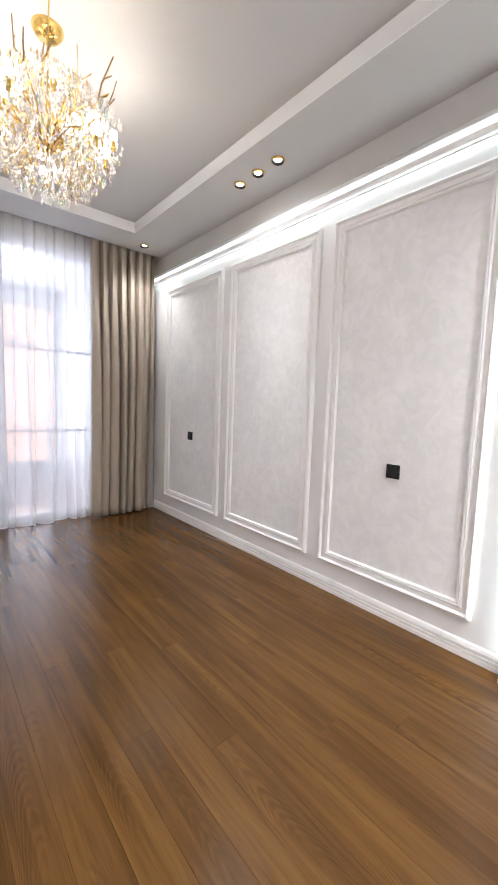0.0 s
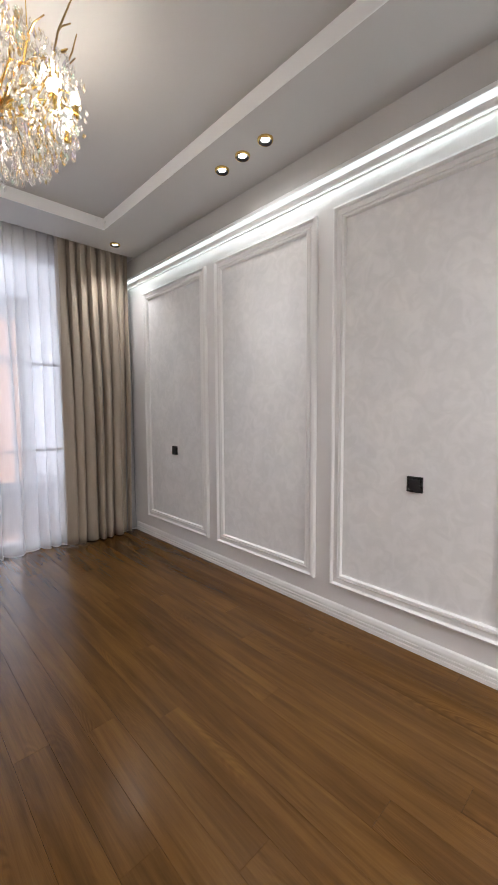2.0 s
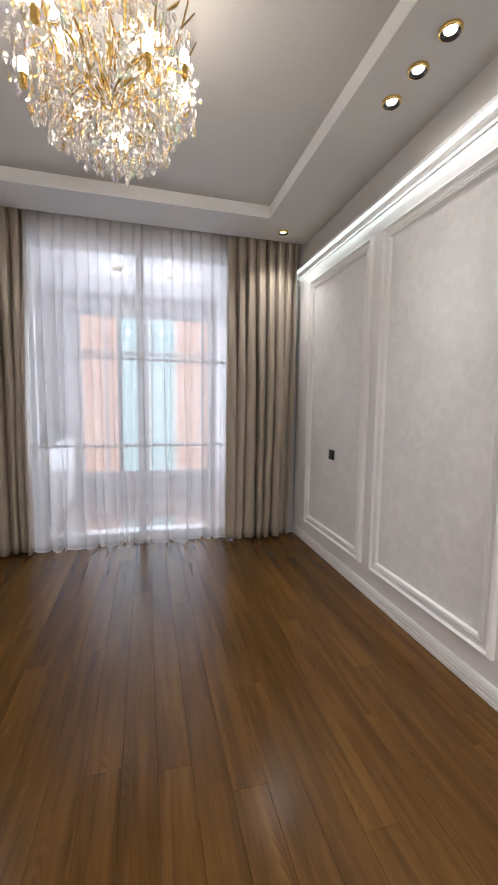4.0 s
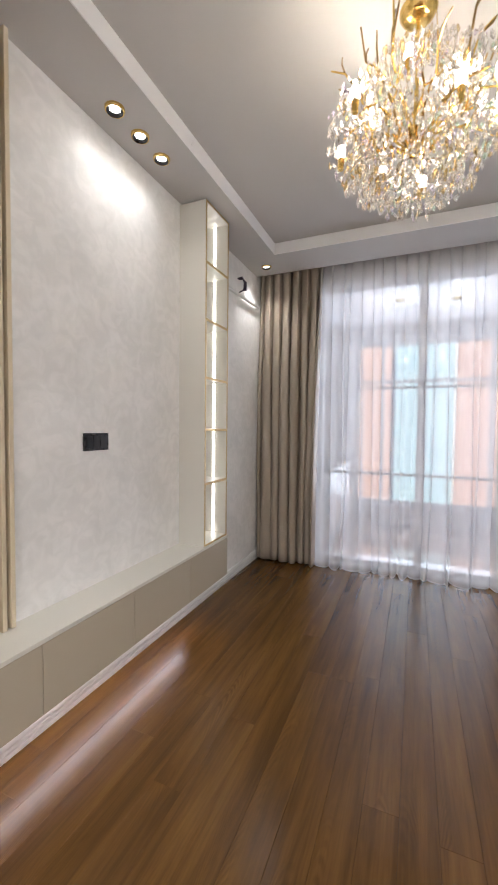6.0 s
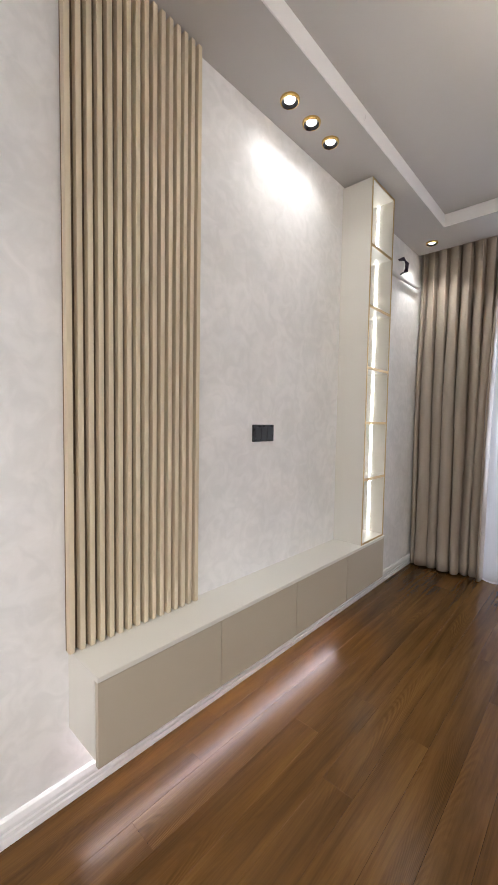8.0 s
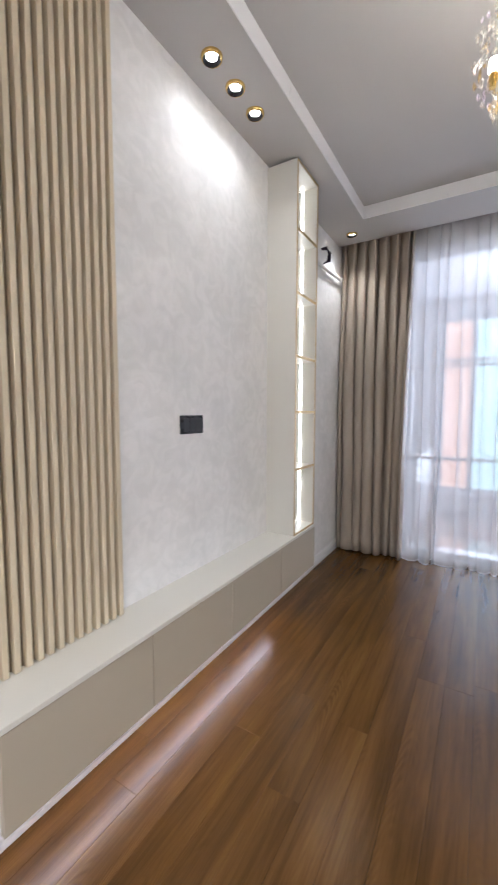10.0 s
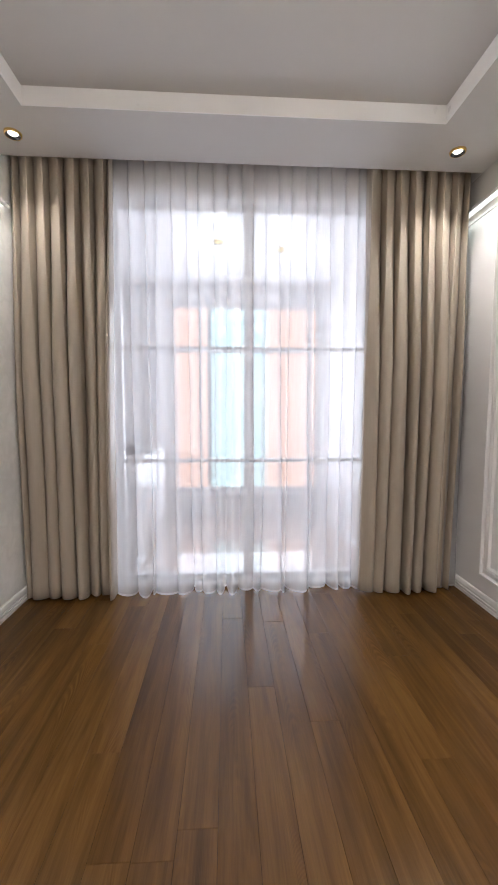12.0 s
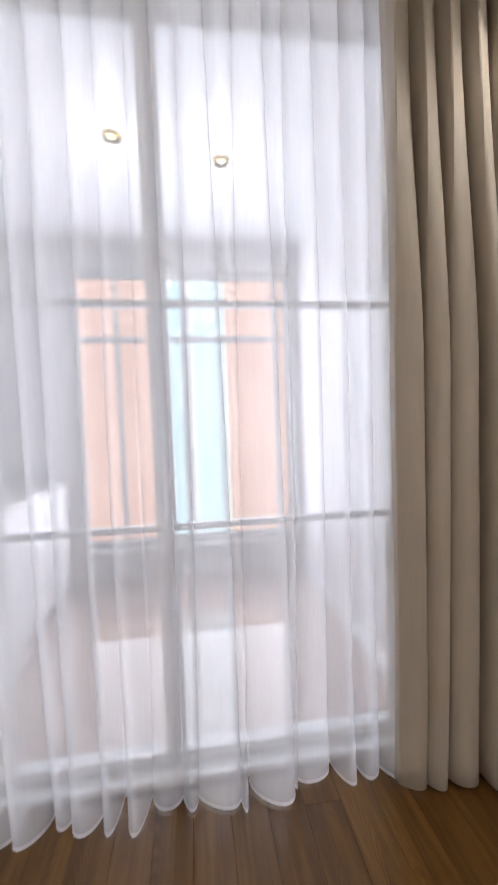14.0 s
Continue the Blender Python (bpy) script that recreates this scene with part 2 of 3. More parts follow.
BRONZE = material("aged_bronze", (0.40, 0.27, 0.12), 0.3, metal=1.0, dark=(0.28, 0.18, 0.08), scale=40, bump=0.2, bump_scale=120)
STEEL = material("brushed_steel", (0.75, 0.76, 0.78), 0.22, metal=1.0, dark=(0.68, 0.69, 0.71), scale=25, stretch=(1, 0.05, 1))
BLACK = material("black_plastic", (0.012, 0.012, 0.014), 0.28, dark=(0.009, 0.009, 0.010), scale=30)
BLACK_IN = material("black_insert", (0.02, 0.02, 0.022), 0.4, dark=(0.015, 0.015, 0.017), scale=30)
WHITE_PLASTIC = material("white_plastic", (0.78, 0.78, 0.77), 0.35, dark=(0.74, 0.74, 0.73), scale=12)
PVC = material("white_pvc_frame", (0.80, 0.81, 0.82), 0.3, dark=(0.77, 0.78, 0.79), scale=4)
DRAPE = cloth("taupe_satin_cloth", (0.45, 0.385, 0.31), (0.425, 0.363, 0.292), 0, 0.03, rough=0.31, sheen=0.05)
SHEER = cloth("white_voile", (0.91, 0.91, 0.92), (0.87, 0.87, 0.88), 0.52, 0.66, rough=0.8)
HEM = cloth("white_voile_hem", (0.90, 0.90, 0.92), (0.84, 0.84, 0.86), 0.27, 0.5, rough=0.8)
GLASS = clear_glass("window_glass", (0.97, 0.985, 0.985), 0.01)
CRYSTAL = crystal_glass()
LED = glow("cool_led", (0.94, 1.0, 0.99), 1.8)
LED_SOFT = glow("cool_led_halo", (0.95, 1.0, 0.99), 0.72)
LED_SIDE = glow("cool_led_side", (0.88, 1.0, 0.98), 8.0)
LED_SHELF = glow("neutral_led", (1.0, 0.97, 0.93), 8.0)
LED_FLOOR = glow("violet_white_led", (1.0, 0.88, 0.96), 16.0)
BULB = glow("warm_bulb", (1.0, 0.90, 0.74), 11.0)
SPOT_FACE = glow("spot_lens", (1.0, 0.96, 0.88), 12.0)
SPOT_WARM = glow("warm_spot_lens", (1.0, 0.82, 0.34), 2.2)
LOGGIA_WOOD = material("brown_laminate", (0.48, 0.38, 0.33), 0.12, dark=(0.42, 0.33, 0.28), scale=9, stretch=(1, 0.1, 1), bump=0.02, coat=0.8)
TILE = material("pale_stone_tile", (0.62, 0.58, 0.55), 0.25, dark=(0.52, 0.48, 0.45), scale=4, bump=0.02)
SALMON = material("salmon_render", (0.72, 0.44, 0.36), 0.85, dark=(0.66, 0.39, 0.31), scale=1.5, bump=0.15, bump_scale=40)
PALE_BLUE = material("pale_blue_panel", (0.55, 0.74, 0.80), 0.25, dark=(0.48, 0.68, 0.76), scale=0.8)
GROUND = material("asphalt_ground", (0.07, 0.07, 0.07), 0.9, dark=(0.05, 0.05, 0.05), scale=3, bump=0.3)
CABLE_DARK = material("dark_cable", (0.05, 0.035, 0.06), 0.45, dark=(0.03, 0.02, 0.04), scale=40)

# ---- building helpers ----


def box(bm, x0, x1, y0, y1, z0, z1, bevel=0.0):
    """Adds a box between two corners, its edges softened by bevel."""
    c = [bm.verts.new((x, y, z)) for z in (z0, z1) for y in (y0, y1) for x in (x0, x1)]
    fs = [bm.faces.new([c[i] for i in q]) for q in ((0, 2, 3, 1), (4, 5, 7, 6), (0, 1, 5, 4), (2, 6, 7, 3), (0, 4, 6, 2), (1, 3, 7, 5))]
    if bevel:
        edges = list({e for f in fs for e in f.edges})
        bmesh.ops.bevel(bm, geom=edges, offset=bevel, segments=2, affect='EDGES', profile=0.6)
    return bm


def boxes(*rows, bevel=0.0):
    bm = bmesh.new()
    for r in rows:
        box(bm, *r, bevel=bevel)
    return bm


def turned(bm, profile, centre=(0, 0, 0), steps=32, flip=False):
    """Turns a profile of (radius, height) round the vertical through centre."""
    cx, cy, cz = centre
    rings = [[bm.verts.new((cx + r * math.cos(2 * math.pi * i / steps), cy + r * math.sin(2 * math.pi * i / steps), cz + z)) for i in range(steps)] for r, z in profile]
    for a, b in zip(rings, rings[1:]):
        for i in range(steps):
            q = [a[i], a[(i + 1) % steps], b[(i + 1) % steps], b[i]]
            bm.faces.new(q[::-1] if flip else q)
    return bm


def tube(bm, points, radii, steps=8):
    """A round bar through points, its thickness running along radii."""
    pts = [Vector(p) for p in points]
    rings = []
    for i, p in enumerate(pts):
        d = (pts[min(i + 1, len(pts) - 1)] - pts[max(i - 1, 0)]).normalized()
        a = d.orthogonal().normalized() if abs(d.z) > 0.95 else d.cross(Vector((0, 0, 1))).normalized()
        b = d.cross(a)
        rings.append([bm.verts.new(p + radii[i] * (a * math.cos(2 * math.pi * k / steps) + b * math.sin(2 * math.pi * k / steps))) for k in range(steps)])
    for r, s in zip(rings, rings[1:]):
        for k in range(steps):
            bm.faces.new([r[k], r[(k + 1) % steps], s[(k + 1) % steps], s[k]])
    bm.faces.new(rings[0][::-1])
    bm.faces.new(rings[-1])
    return bm


def extruded(bm, profile, start, end, out):
    """Carries a profile of (out, up) from start to end along a wall; out: the way the wall faces."""
    a, b, o = Vector(start), Vector(end), Vector(out)
    ra = [bm.verts.new(a + o * u + Vector((0, 0, h))) for u, h in profile]
    rb = [bm.verts.new(b + o * u + Vector((0, 0, h))) for u, h in profile]
    k = len(profile)
    for i in range(k):
        bm.faces.new([ra[i], ra[(i + 1) % k], rb[(i + 1) % k], rb[i]])
    bm.faces.new(ra[::-1])
    bm.faces.new(rb)
    return bm


def mesh_of(name, bm, mat, smooth=False):
    bmesh.ops.recalc_face_normals(bm, faces=bm.faces[:])
    me = bpy.data.meshes.new(name)
    bm.to_mesh(me)
    bm.free()
    me.materials.append(mat)
    if smooth:
        me.polygons.foreach_set("use_smooth", [True] * len(me.polygons))
        me.set_sharp_from_angle(angle=radians(38))
    return me


def thing(name, bm, mat, label="", category="", group="", kind="", smooth=False):
    return tagged(new(name, mesh_of(name, bm, mat, smooth)), label, category, group, kind)


def holder(name, place, label, category, group="", kind=""):
    ob = new(name)
    ob.location = place
    return tagged(ob, label, category, group, kind)


def part(name, bm, mat, parent, label="", smooth=False):
    """One mesh under a thing or part; bm is in world places."""
    ob = new(name, mesh_of(name, bm, mat, smooth))
    ob.parent = parent
    at = Vector((0, 0, 0))
    p = parent
    while p:
        at += p.location
        p = p.parent
    ob.location = -at
    return tagged(ob, label)


# ---- the room's shell ----
XL, XR, CEILING, TRAY = -1.01, 2.20, 2.98, 3.078
Y_BACK, Y_NICHE, Y_WALL = -1.6, 4.635, 4.80
PIER_Y, PIER_X = 0.852, 2.125
OPEN_X0, OPEN_X1, OPEN_TOP = -0.40, 1.60, 2.84
TOP = 3.25

floor = thing("floor", boxes((XL - 0.2, XR + 0.2, Y_BACK - 0.2, 4.86, -0.2, -0.012)), GAP, "brown oak plank floor with satin varnish", "floor", kind="structure")
thing("wall_left", boxes((XL - 0.2, XL, Y_BACK, Y_WALL, -0.01, TOP)), PLASTER_WARM, "pearl white decorative plaster wall", "wall", kind="structure")
thing("wall_right", boxes((XR, XR + 0.2, PIER_Y, Y_WALL, -0.01, TOP)), WHITE, "white painted wall with moulded panels", "wall", kind="structure")
thing("wall_pier", boxes((PIER_X, XR + 0.2, Y_BACK, PIER_Y, -0.01, TOP)), WHITE, "white painted wall pier beside the panelled wall", "wall", kind="structure")
thing("wall_back", boxes((XL - 0.2, XR + 0.2, Y_BACK - 0.2, Y_BACK, -0.01, TOP)), WHITE, "plain white painted wall", "wall", kind="structure")
thing("wall_window", boxes((XL - 0.2, OPEN_X0, Y_WALL, 5.02, -0.2, TOP), (OPEN_X1, XR + 0.2, Y_WALL, 5.02, -0.2, TOP), (OPEN_X0, OPEN_X1, Y_WALL, 5.02, OPEN_TOP, TOP)), WHITE, "white painted wall with a tall glazed opening", "wall", kind="structure")

TX0, TX1, TY0, TY1 = -0.665, 1.69, 0.63, 4.205
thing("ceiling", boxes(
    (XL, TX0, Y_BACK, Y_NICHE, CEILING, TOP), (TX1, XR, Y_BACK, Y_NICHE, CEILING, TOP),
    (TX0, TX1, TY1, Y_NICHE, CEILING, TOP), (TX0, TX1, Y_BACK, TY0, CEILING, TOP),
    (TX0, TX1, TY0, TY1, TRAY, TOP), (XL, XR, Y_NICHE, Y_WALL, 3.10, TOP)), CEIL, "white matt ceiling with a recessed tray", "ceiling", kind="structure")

# added strip in ceiling grey: paints the shade on the wall above the cornice
thing("wall_shade_strip", boxes((XR - 0.004, XR + 0.002, PIER_Y + 0.002, Y_WALL - 0.002, 2.78, CEILING - 0.002)), CEIL, "added grey strip, shade painted on the wall over the cornice", "wall", kind="structure")
# thin white facings added so the tray's sides carry chandelier light in their colour
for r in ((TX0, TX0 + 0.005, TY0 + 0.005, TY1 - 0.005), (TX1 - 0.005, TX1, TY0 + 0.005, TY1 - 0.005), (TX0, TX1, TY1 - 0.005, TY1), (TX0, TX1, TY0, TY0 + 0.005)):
    thing("trim", boxes((*r, CEILING - 0.001, TRAY)), TRIM, "added white facing, chandelier light painted on the tray's sides", "trim", kind="structure")

BASE = [(0, 0), (0.018, 0), (0.018, 0.022), (0.011, 0.024), (0.011, 0.029), (0.018, 0.032), (0.018, 0.045), (0.011, 0.047), (0.011, 0.052), (0.018, 0.055), (0.018, 0.068), (0.013, 0.086), (0.006, 0.092), (0, 0.092)]


def baseboard(start, end, out):
    thing("baseboard", extruded(bmesh.new(), BASE, start, end, out), TRIM, "white ribbed baseboard along the wall", "baseboard", kind="structure")


baseboard((XL, Y_BACK, 0), (XL, Y_WALL, 0), (1, 0, 0))
baseboard((XR, PIER_Y, 0), (XR, Y_WALL, 0), (-1, 0, 0))
baseboard((PIER_X, Y_BACK, 0), (PIER_X, PIER_Y + 0.018, 0), (-1, 0, 0))
baseboard((PIER_X, PIER_Y, 0), (XR - 0.018, PIER_Y, 0), (0, 1, 0))
baseboard((PIER_X, Y_BACK, 0), (XL, Y_BACK, 0), (0, 1, 0))

# ---- panelled wall ----
MOULD = [(0, 0), (0, 0.016), (0.004, 0.026), (0.017, 0.033), (0.022, 0.026), (0.026, 0.013), (0.050, 0.011), (0.054, 0.020), (0.061, 0.024), (0.065, 0.017), (0.069, 0.024), (0.079, 0.022), (0.085, 0.006), (0.085, 0)]


def panel_frame(y0, y1, z0, z1):
    """A picture-frame moulding of four mitred rails on the right wall."""
    root = holder("panel_moulding", (XR, (y0 + y1) / 2, z0), "white moulded frame fixed on the wall", "moulding", "wall mouldings", "structure")

    def corners(u, h):
        x = XR - h
        return [(x, y0 + u, z0 + u), (x, y1 - u, z0 + u), (x, y1 - u, z1 - u), (x, y0 + u, z1 - u)]
    for side, name in enumerate(("bottom_rail", "side_rail", "top_rail", "side_rail")):
        bm = bmesh.new()
        a = [bm.verts.new(corners(u, h)[side]) for u, h in MOULD]
        b = [bm.verts.new(corners(u, h)[(side + 1) % 4]) for u, h in MOULD]
        for i in range(len(a) - 1):
            bm.faces.new([a[i], a[i + 1], b[i + 1], b[i]])
        bm.faces.new([a[0], b[0], b[-1], a[-1]])
        part(name, bm, TRIM, root)
    thing("plaster_panel", boxes((XR - 0.004, XR + 0.002, y0 + 0.08, y1 - 0.08, z0 + 0.08, z1 - 0.08)), PLASTER_GREY, "silver grey decorative plaster inside a white frame", "wall panel", "plaster panels", "structure")


PZ0, PZ1 = 0.212, 2.565
for y0, y1 in ((1.04, 2.08), (2.205, 3.24), (3.365, 4.43)):
    panel_frame(y0, y1, PZ0, PZ1)

cornice = holder("cornice", (XR, PIER_Y, 2.70), "white cornice with a lit strip along its lower edge", "cornice", kind="structure")
CORNICE = [(0, -0.018), (0.012, -0.018), (0.016, -0.010), (0.022, 0.000), (0.029, 0.012), (0.034, 0.024), (0.036, 0.033), (0.036, 0.047), (0.034, 0.058), (0.028, 0.074), (0.018, 0.090), (0.008, 0.102), (0, 0.102)]
part("profile", extruded(bmesh.new(), CORNICE, (XR, PIER_Y, 2.70), (XR, Y_WALL, 2.70), (-1, 0, 0)), TRIM, cornice, smooth=True)
# glowing band imitates the strip's soft light on the curved profile
part("halo_band", extruded(bmesh.new(), [(0.030, 0.018), (0.0345, 0.022), (0.037, 0.032), (0.037, 0.048), (0.035, 0.058), (0.030, 0.062)], (XR, PIER_Y, 2.70), (XR, Y_WALL, 2.70), (-1, 0, 0)), LED_SOFT, cornice, "glowing band for the soft light on the cornice", smooth=True)
part("light_strip", extruded(bmesh.new(), [(0.033, 0.034), (0.0375, 0.034), (0.0385, 0.040), (0.0375, 0.046), (0.033, 0.048)], (XR, PIER_Y, 2.70), (XR, Y_WALL, 2.70), (-1, 0, 0)), LED, cornice, "cool white lit strip")
lamp("cornice_light", 'AREA', (XR - 0.030, (PIER_Y + Y_WALL) / 2, 2.690), (XR - 0.012, (PIER_Y + Y_WALL) / 2, 2.60), 1.0, (0.86, 1.0, 0.97), size=(3.9, 0.014))
thing("light_strip", boxes((XR - 0.030, XR - 0.004, PIER_Y + 0.002, PIER_Y + 0.010, 0.10, 2.70), bevel=0.002), LED_SIDE, "cool white lit strip in the wall corner", "light strip")


def wall_plate(name, x, facing, y0, y1, z0, z1, label, slots):
    root = holder(name, (x, (y0 + y1) / 2, (z0 + z1) / 2), label, "socket", "wall sockets")
    a, b = sorted((x, x + 0.010 * facing))
    part("plate", boxes((a, b, y0, y1, z0, z1), bevel=0.003), BLACK, root)
    w = (y1 - y0 - 0.024) / slots
    for i in range(slots):
        a, b = sorted((x + 0.008 * facing, x + 0.0125 * facing))
        part("insert", boxes((a, b, y0 + 0.012 + i * w + 0.002, y0 + 0.012 + (i + 1) * w - 0.002, z0 + 0.014, z1 - 0.014), bevel=0.0015), BLACK_IN, root)


wall_plate("wall_socket", XR - 0.004, -1, 1.500, 1.587, 0.897, 0.983, "black square socket plate on grey plaster", 1)
wall_plate("wall_socket", XR - 0.004, -1, 3.853, 3.940, 0.920, 1.006, "black square socket plate on grey plaster", 1)
wall_plate("wall_socket", XL, 1, 2.304, 2.476, 1.282, 1.374, "wide black double socket plate on pearl plaster", 3)

# ---- television wall ----
slats = holder("slatted_panel", (XL, 1.615, 0.58), "pale oak slatted panel with dark gaps on the wall", "slat panel")
SY0, SY1, COUNT = 1.325, 1.905, 16
pitch = (SY1 - SY0 - 0.019) / (COUNT - 1)
part("backing", boxes((XL, XL + 0.012, SY0 + 0.002, SY1 - 0.002, 0.565, 2.979)), SLAT_BACK, slats, "dark felt backing")
slat_mesh = mesh_of("slat", boxes((0, 0.028, 0, 0.019, 0.566, 2.978), bevel=0.0015), SLAT)
for i in range(COUNT):
    ob = new("slat", slat_mesh)
    ob.parent = slats
    ob.location = Vector((XL + 0.012, SY0 + i * pitch, 0)) - slats.location

CX, CY0, CY1, CZ0, CZ1 = -0.79, 1.335, 3.54, 0.272, 0.546
cab = holder("floating_cabinet", (XL, CY0, CZ0), "long beige floating cabinet fixed to the wall", "cabinet")
part("body", boxes((XL, CX - 0.020, CY0, CY1, CZ0, CZ1), bevel=0.002), CREAM, cab)
step = (CY1 - CY0) / 4
for i in range(4):
    part("door", boxes((CX - 0.019, CX, CY0 + i * step + 0.002, CY0 + (i + 1) * step - 0.002, CZ0 - 0.020, CZ1 - 0.004), bevel=0.0015), BEIGE, cab, "beige lacquered flap door")
ctop = holder("cabinet_top", (XL, CY0, CZ1), "cream lacquered top board on the floating cabinet", "worktop")
part("board", boxes((XL, CX + 0.002, CY0 - 0.001, CY1 + 0.001, CZ1, CZ1 + 0.018), bevel=0.001), CREAM, ctop)
part("edge_band", boxes((CX + 0.002, CX + 0.004, CY0 - 0.001, CY1 + 0.001, CZ1 + 0.0005, CZ1 + 0.0175)), CREAM, ctop)
under = holder("under_cabinet_light", (XL + 0.03, CY0, CZ0), "lit strip under the floating cabinet", "light strip")
part("strip", boxes((XL + 0.018, XL + 0.033, CY0 + 0.05, CY1 - 0.35, CZ0 - 0.009, CZ0 - 0.001)), LED_FLOOR, under)

# open shelf tower
TZ0, TZ1, TWY0, TWY1, TFX = CZ1 + 0.018, 2.966, 3.187, 3.536, -0.797
tower = holder("shelf_tower", (XL, TWY0, TZ0), "tall cream shelf tower with gold edges and lit back", "shelf")
part("side_panel", boxes((XL, TFX - 0.003, TWY0, TWY0 + 0.018, TZ0, TZ1)), CREAM, tower)
part("side_panel", boxes((XL, TFX - 0.003, TWY1 - 0.018, TWY1, TZ0, TZ1)), CREAM, tower)
part("back_panel", boxes((XL, XL + 0.006, TWY0 + 0.018, TWY1 - 0.018, TZ0, TZ1)), CREAM, tower)
part("top_panel", boxes((XL, TFX - 0.003, TWY0 + 0.018, TWY1 - 0.018, TZ1 - 0.018, TZ1)), CREAM, tower)
part("bottom_panel", boxes((XL, TFX - 0.003, TWY0 + 0.018, TWY1 - 0.018, TZ0, TZ0 + 0.014)), CREAM, tower)
for y in (TWY0, TWY1 - 0.012):
    part("gold_edge", boxes((TFX - 0.003, TFX, y, y + 0.012, TZ0, TZ1)), GOLD_EDGE, tower, "brushed gold edge")
for z in (TZ0, TZ1 - 0.012):
    part("gold_edge", boxes((TFX - 0.003, TFX, TWY0 + 0.012, TWY1 - 0.012, z, z + 0.012)), GOLD_EDGE, tower, "brushed gold edge")
for z in (1.017, 1.40, 1.765, 2.168, 2.560):
    shelf = part("shelf_board", boxes((XL + 0.006, TFX - 0.005, TWY0 + 0.018, TWY1 - 0.018, z - 0.018, z)), CREAM, tower)
    part("gold_edge", boxes((TFX - 0.005, TFX - 0.002, TWY0 + 0.012, TWY1 - 0.012, z - 0.018, z)), GOLD_EDGE, shelf, "brushed gold edge")
cuts = (TZ0 + 0.014, 1.0, 1.383, 1.748, 2.151, 2.543, TZ1 - 0.018)
for i in range(6):
    lo, hi = cuts[i] + (0.018 if i else 0.0), cuts[i + 1] - 0.001
    part("light_strip", boxes((-0.912, -0.902, TWY1 - 0.024, TWY1 - 0.018, lo + 0.002, hi)), LED_SHELF, tower, "white lit strip")

# ---- window, loggia and outdoors ----
DY = 4.90


def glazed_leaf(x0, x1):
    root = holder("glazed_door", ((x0 + x1) / 2, DY, 0.02), "white framed glazed door leaf with two cross bars, closed", "door", "glazed door leaves")
    s = 0.036
    for name, r in (("stile", (x0, x0 + s, 0.028, 2.825)), ("stile", (x1 - s, x1, 0.028, 2.825)), ("rail", (x0 + s, x1 - s, 0.028, 0.072)), ("rail", (x0 + s, x1 - s, 2.785, 2.825))):
        part(name, boxes((r[0], r[1], DY - 0.03, DY + 0.03, r[2], r[3]), bevel=0.004), PVC, root)
    for z in (0.962, 1.812):
        part("glazing_bar", boxes((x0 + s, x1 - s, DY - 0.016, DY + 0.016, z - 0.013, z + 0.013), bevel=0.003), PVC, root)
    for z0, z1 in ((0.072, 0.949), (0.975, 1.799), (1.825, 2.785)):
        p = part("pane", boxes((x0 + s, x1 - s, DY - 0.003, DY + 0.003, z0, z1)), GLASS, root, "clear glass pane")
        p.visible_shadow = False


glazed_leaf(OPEN_X0 + 0.022, 0.60)
glazed_leaf(0.604, OPEN_X1 - 0.022)
thing("door_frame", boxes((OPEN_X0, OPEN_X0 + 0.02, DY - 0.04, DY + 0.05, 0, OPEN_TOP), (OPEN_X1 - 0.02, OPEN_X1, DY - 0.04, DY + 0.05, 0, OPEN_TOP), (OPEN_X0 + 0.02, OPEN_X1 - 0.02, DY - 0.04, DY + 0.05, 2.827, OPEN_TOP), (OPEN_X0 + 0.02, OPEN_X1 - 0.02, DY - 0.04, DY + 0.05, 0, 0.026)), PVC, "white frame round the glazed doors", "door frame", kind="structure")

LX0, LX1, LY1 = -0.92, 1.66, 6.84
thing("loggia_floor", boxes((LX0 - 0.1, LX1 + 0.1, 4.862, LY1 + 0.15, -0.2, 0.0)), LOGGIA_WOOD, "brown laminate floor of the loggia", "floor", kind="structure")
thing("loggia_wall_left", boxes((LX0 - 0.1, LX0, 5.02, LY1, 0, 2.859)), WHITE, "white painted loggia wall", "wall", kind="structure")
thing("loggia_wall_right", boxes((LX1, LX1 + 0.1, 5.02, LY1, 0, 2.859)), WHITE, "white painted loggia wall", "wall", kind="structure")
thing("loggia_ceiling", boxes((LX0 - 0.1, LX1 + 0.1, 5.02, LY1 + 0.15, 2.86, TOP)), TRIM, "white loggia ceiling", "ceiling", kind="structure")
WX0, WX1, WZ0, WZ1 = -0.27, 1.60, 0.31, 2.66
thing("loggia_wall_outer", boxes((LX0 - 0.1, LX1 + 0.1, LY1, LY1 + 0.15, -0.2, WZ0), (LX0 - 0.1, LX1 + 0.1, LY1, LY1 + 0.15, WZ1, 2.859), (LX0 - 0.1, WX0, LY1, LY1 + 0.15, WZ0, WZ1), (WX1, LX1 + 0.1, LY1, LY1 + 0.15, WZ0, WZ1)), WHITE, "white loggia wall under and over the window", "wall", kind="structure")
win = holder("window", ((WX0 + WX1) / 2, LY1 + 0.05, WZ0), "wide white framed loggia window", "window", kind="structure")
for x0, x1 in ((WX0, WX0 + 0.04), (0.08, 0.12), (0.65, 0.69), (1.47, 1.51), (WX1 - 0.03, WX1)):
    part("mullion", boxes((x0, x1, LY1 + 0.02, LY1 + 0.08, WZ0, WZ1), bevel=0.004), PVC, win)
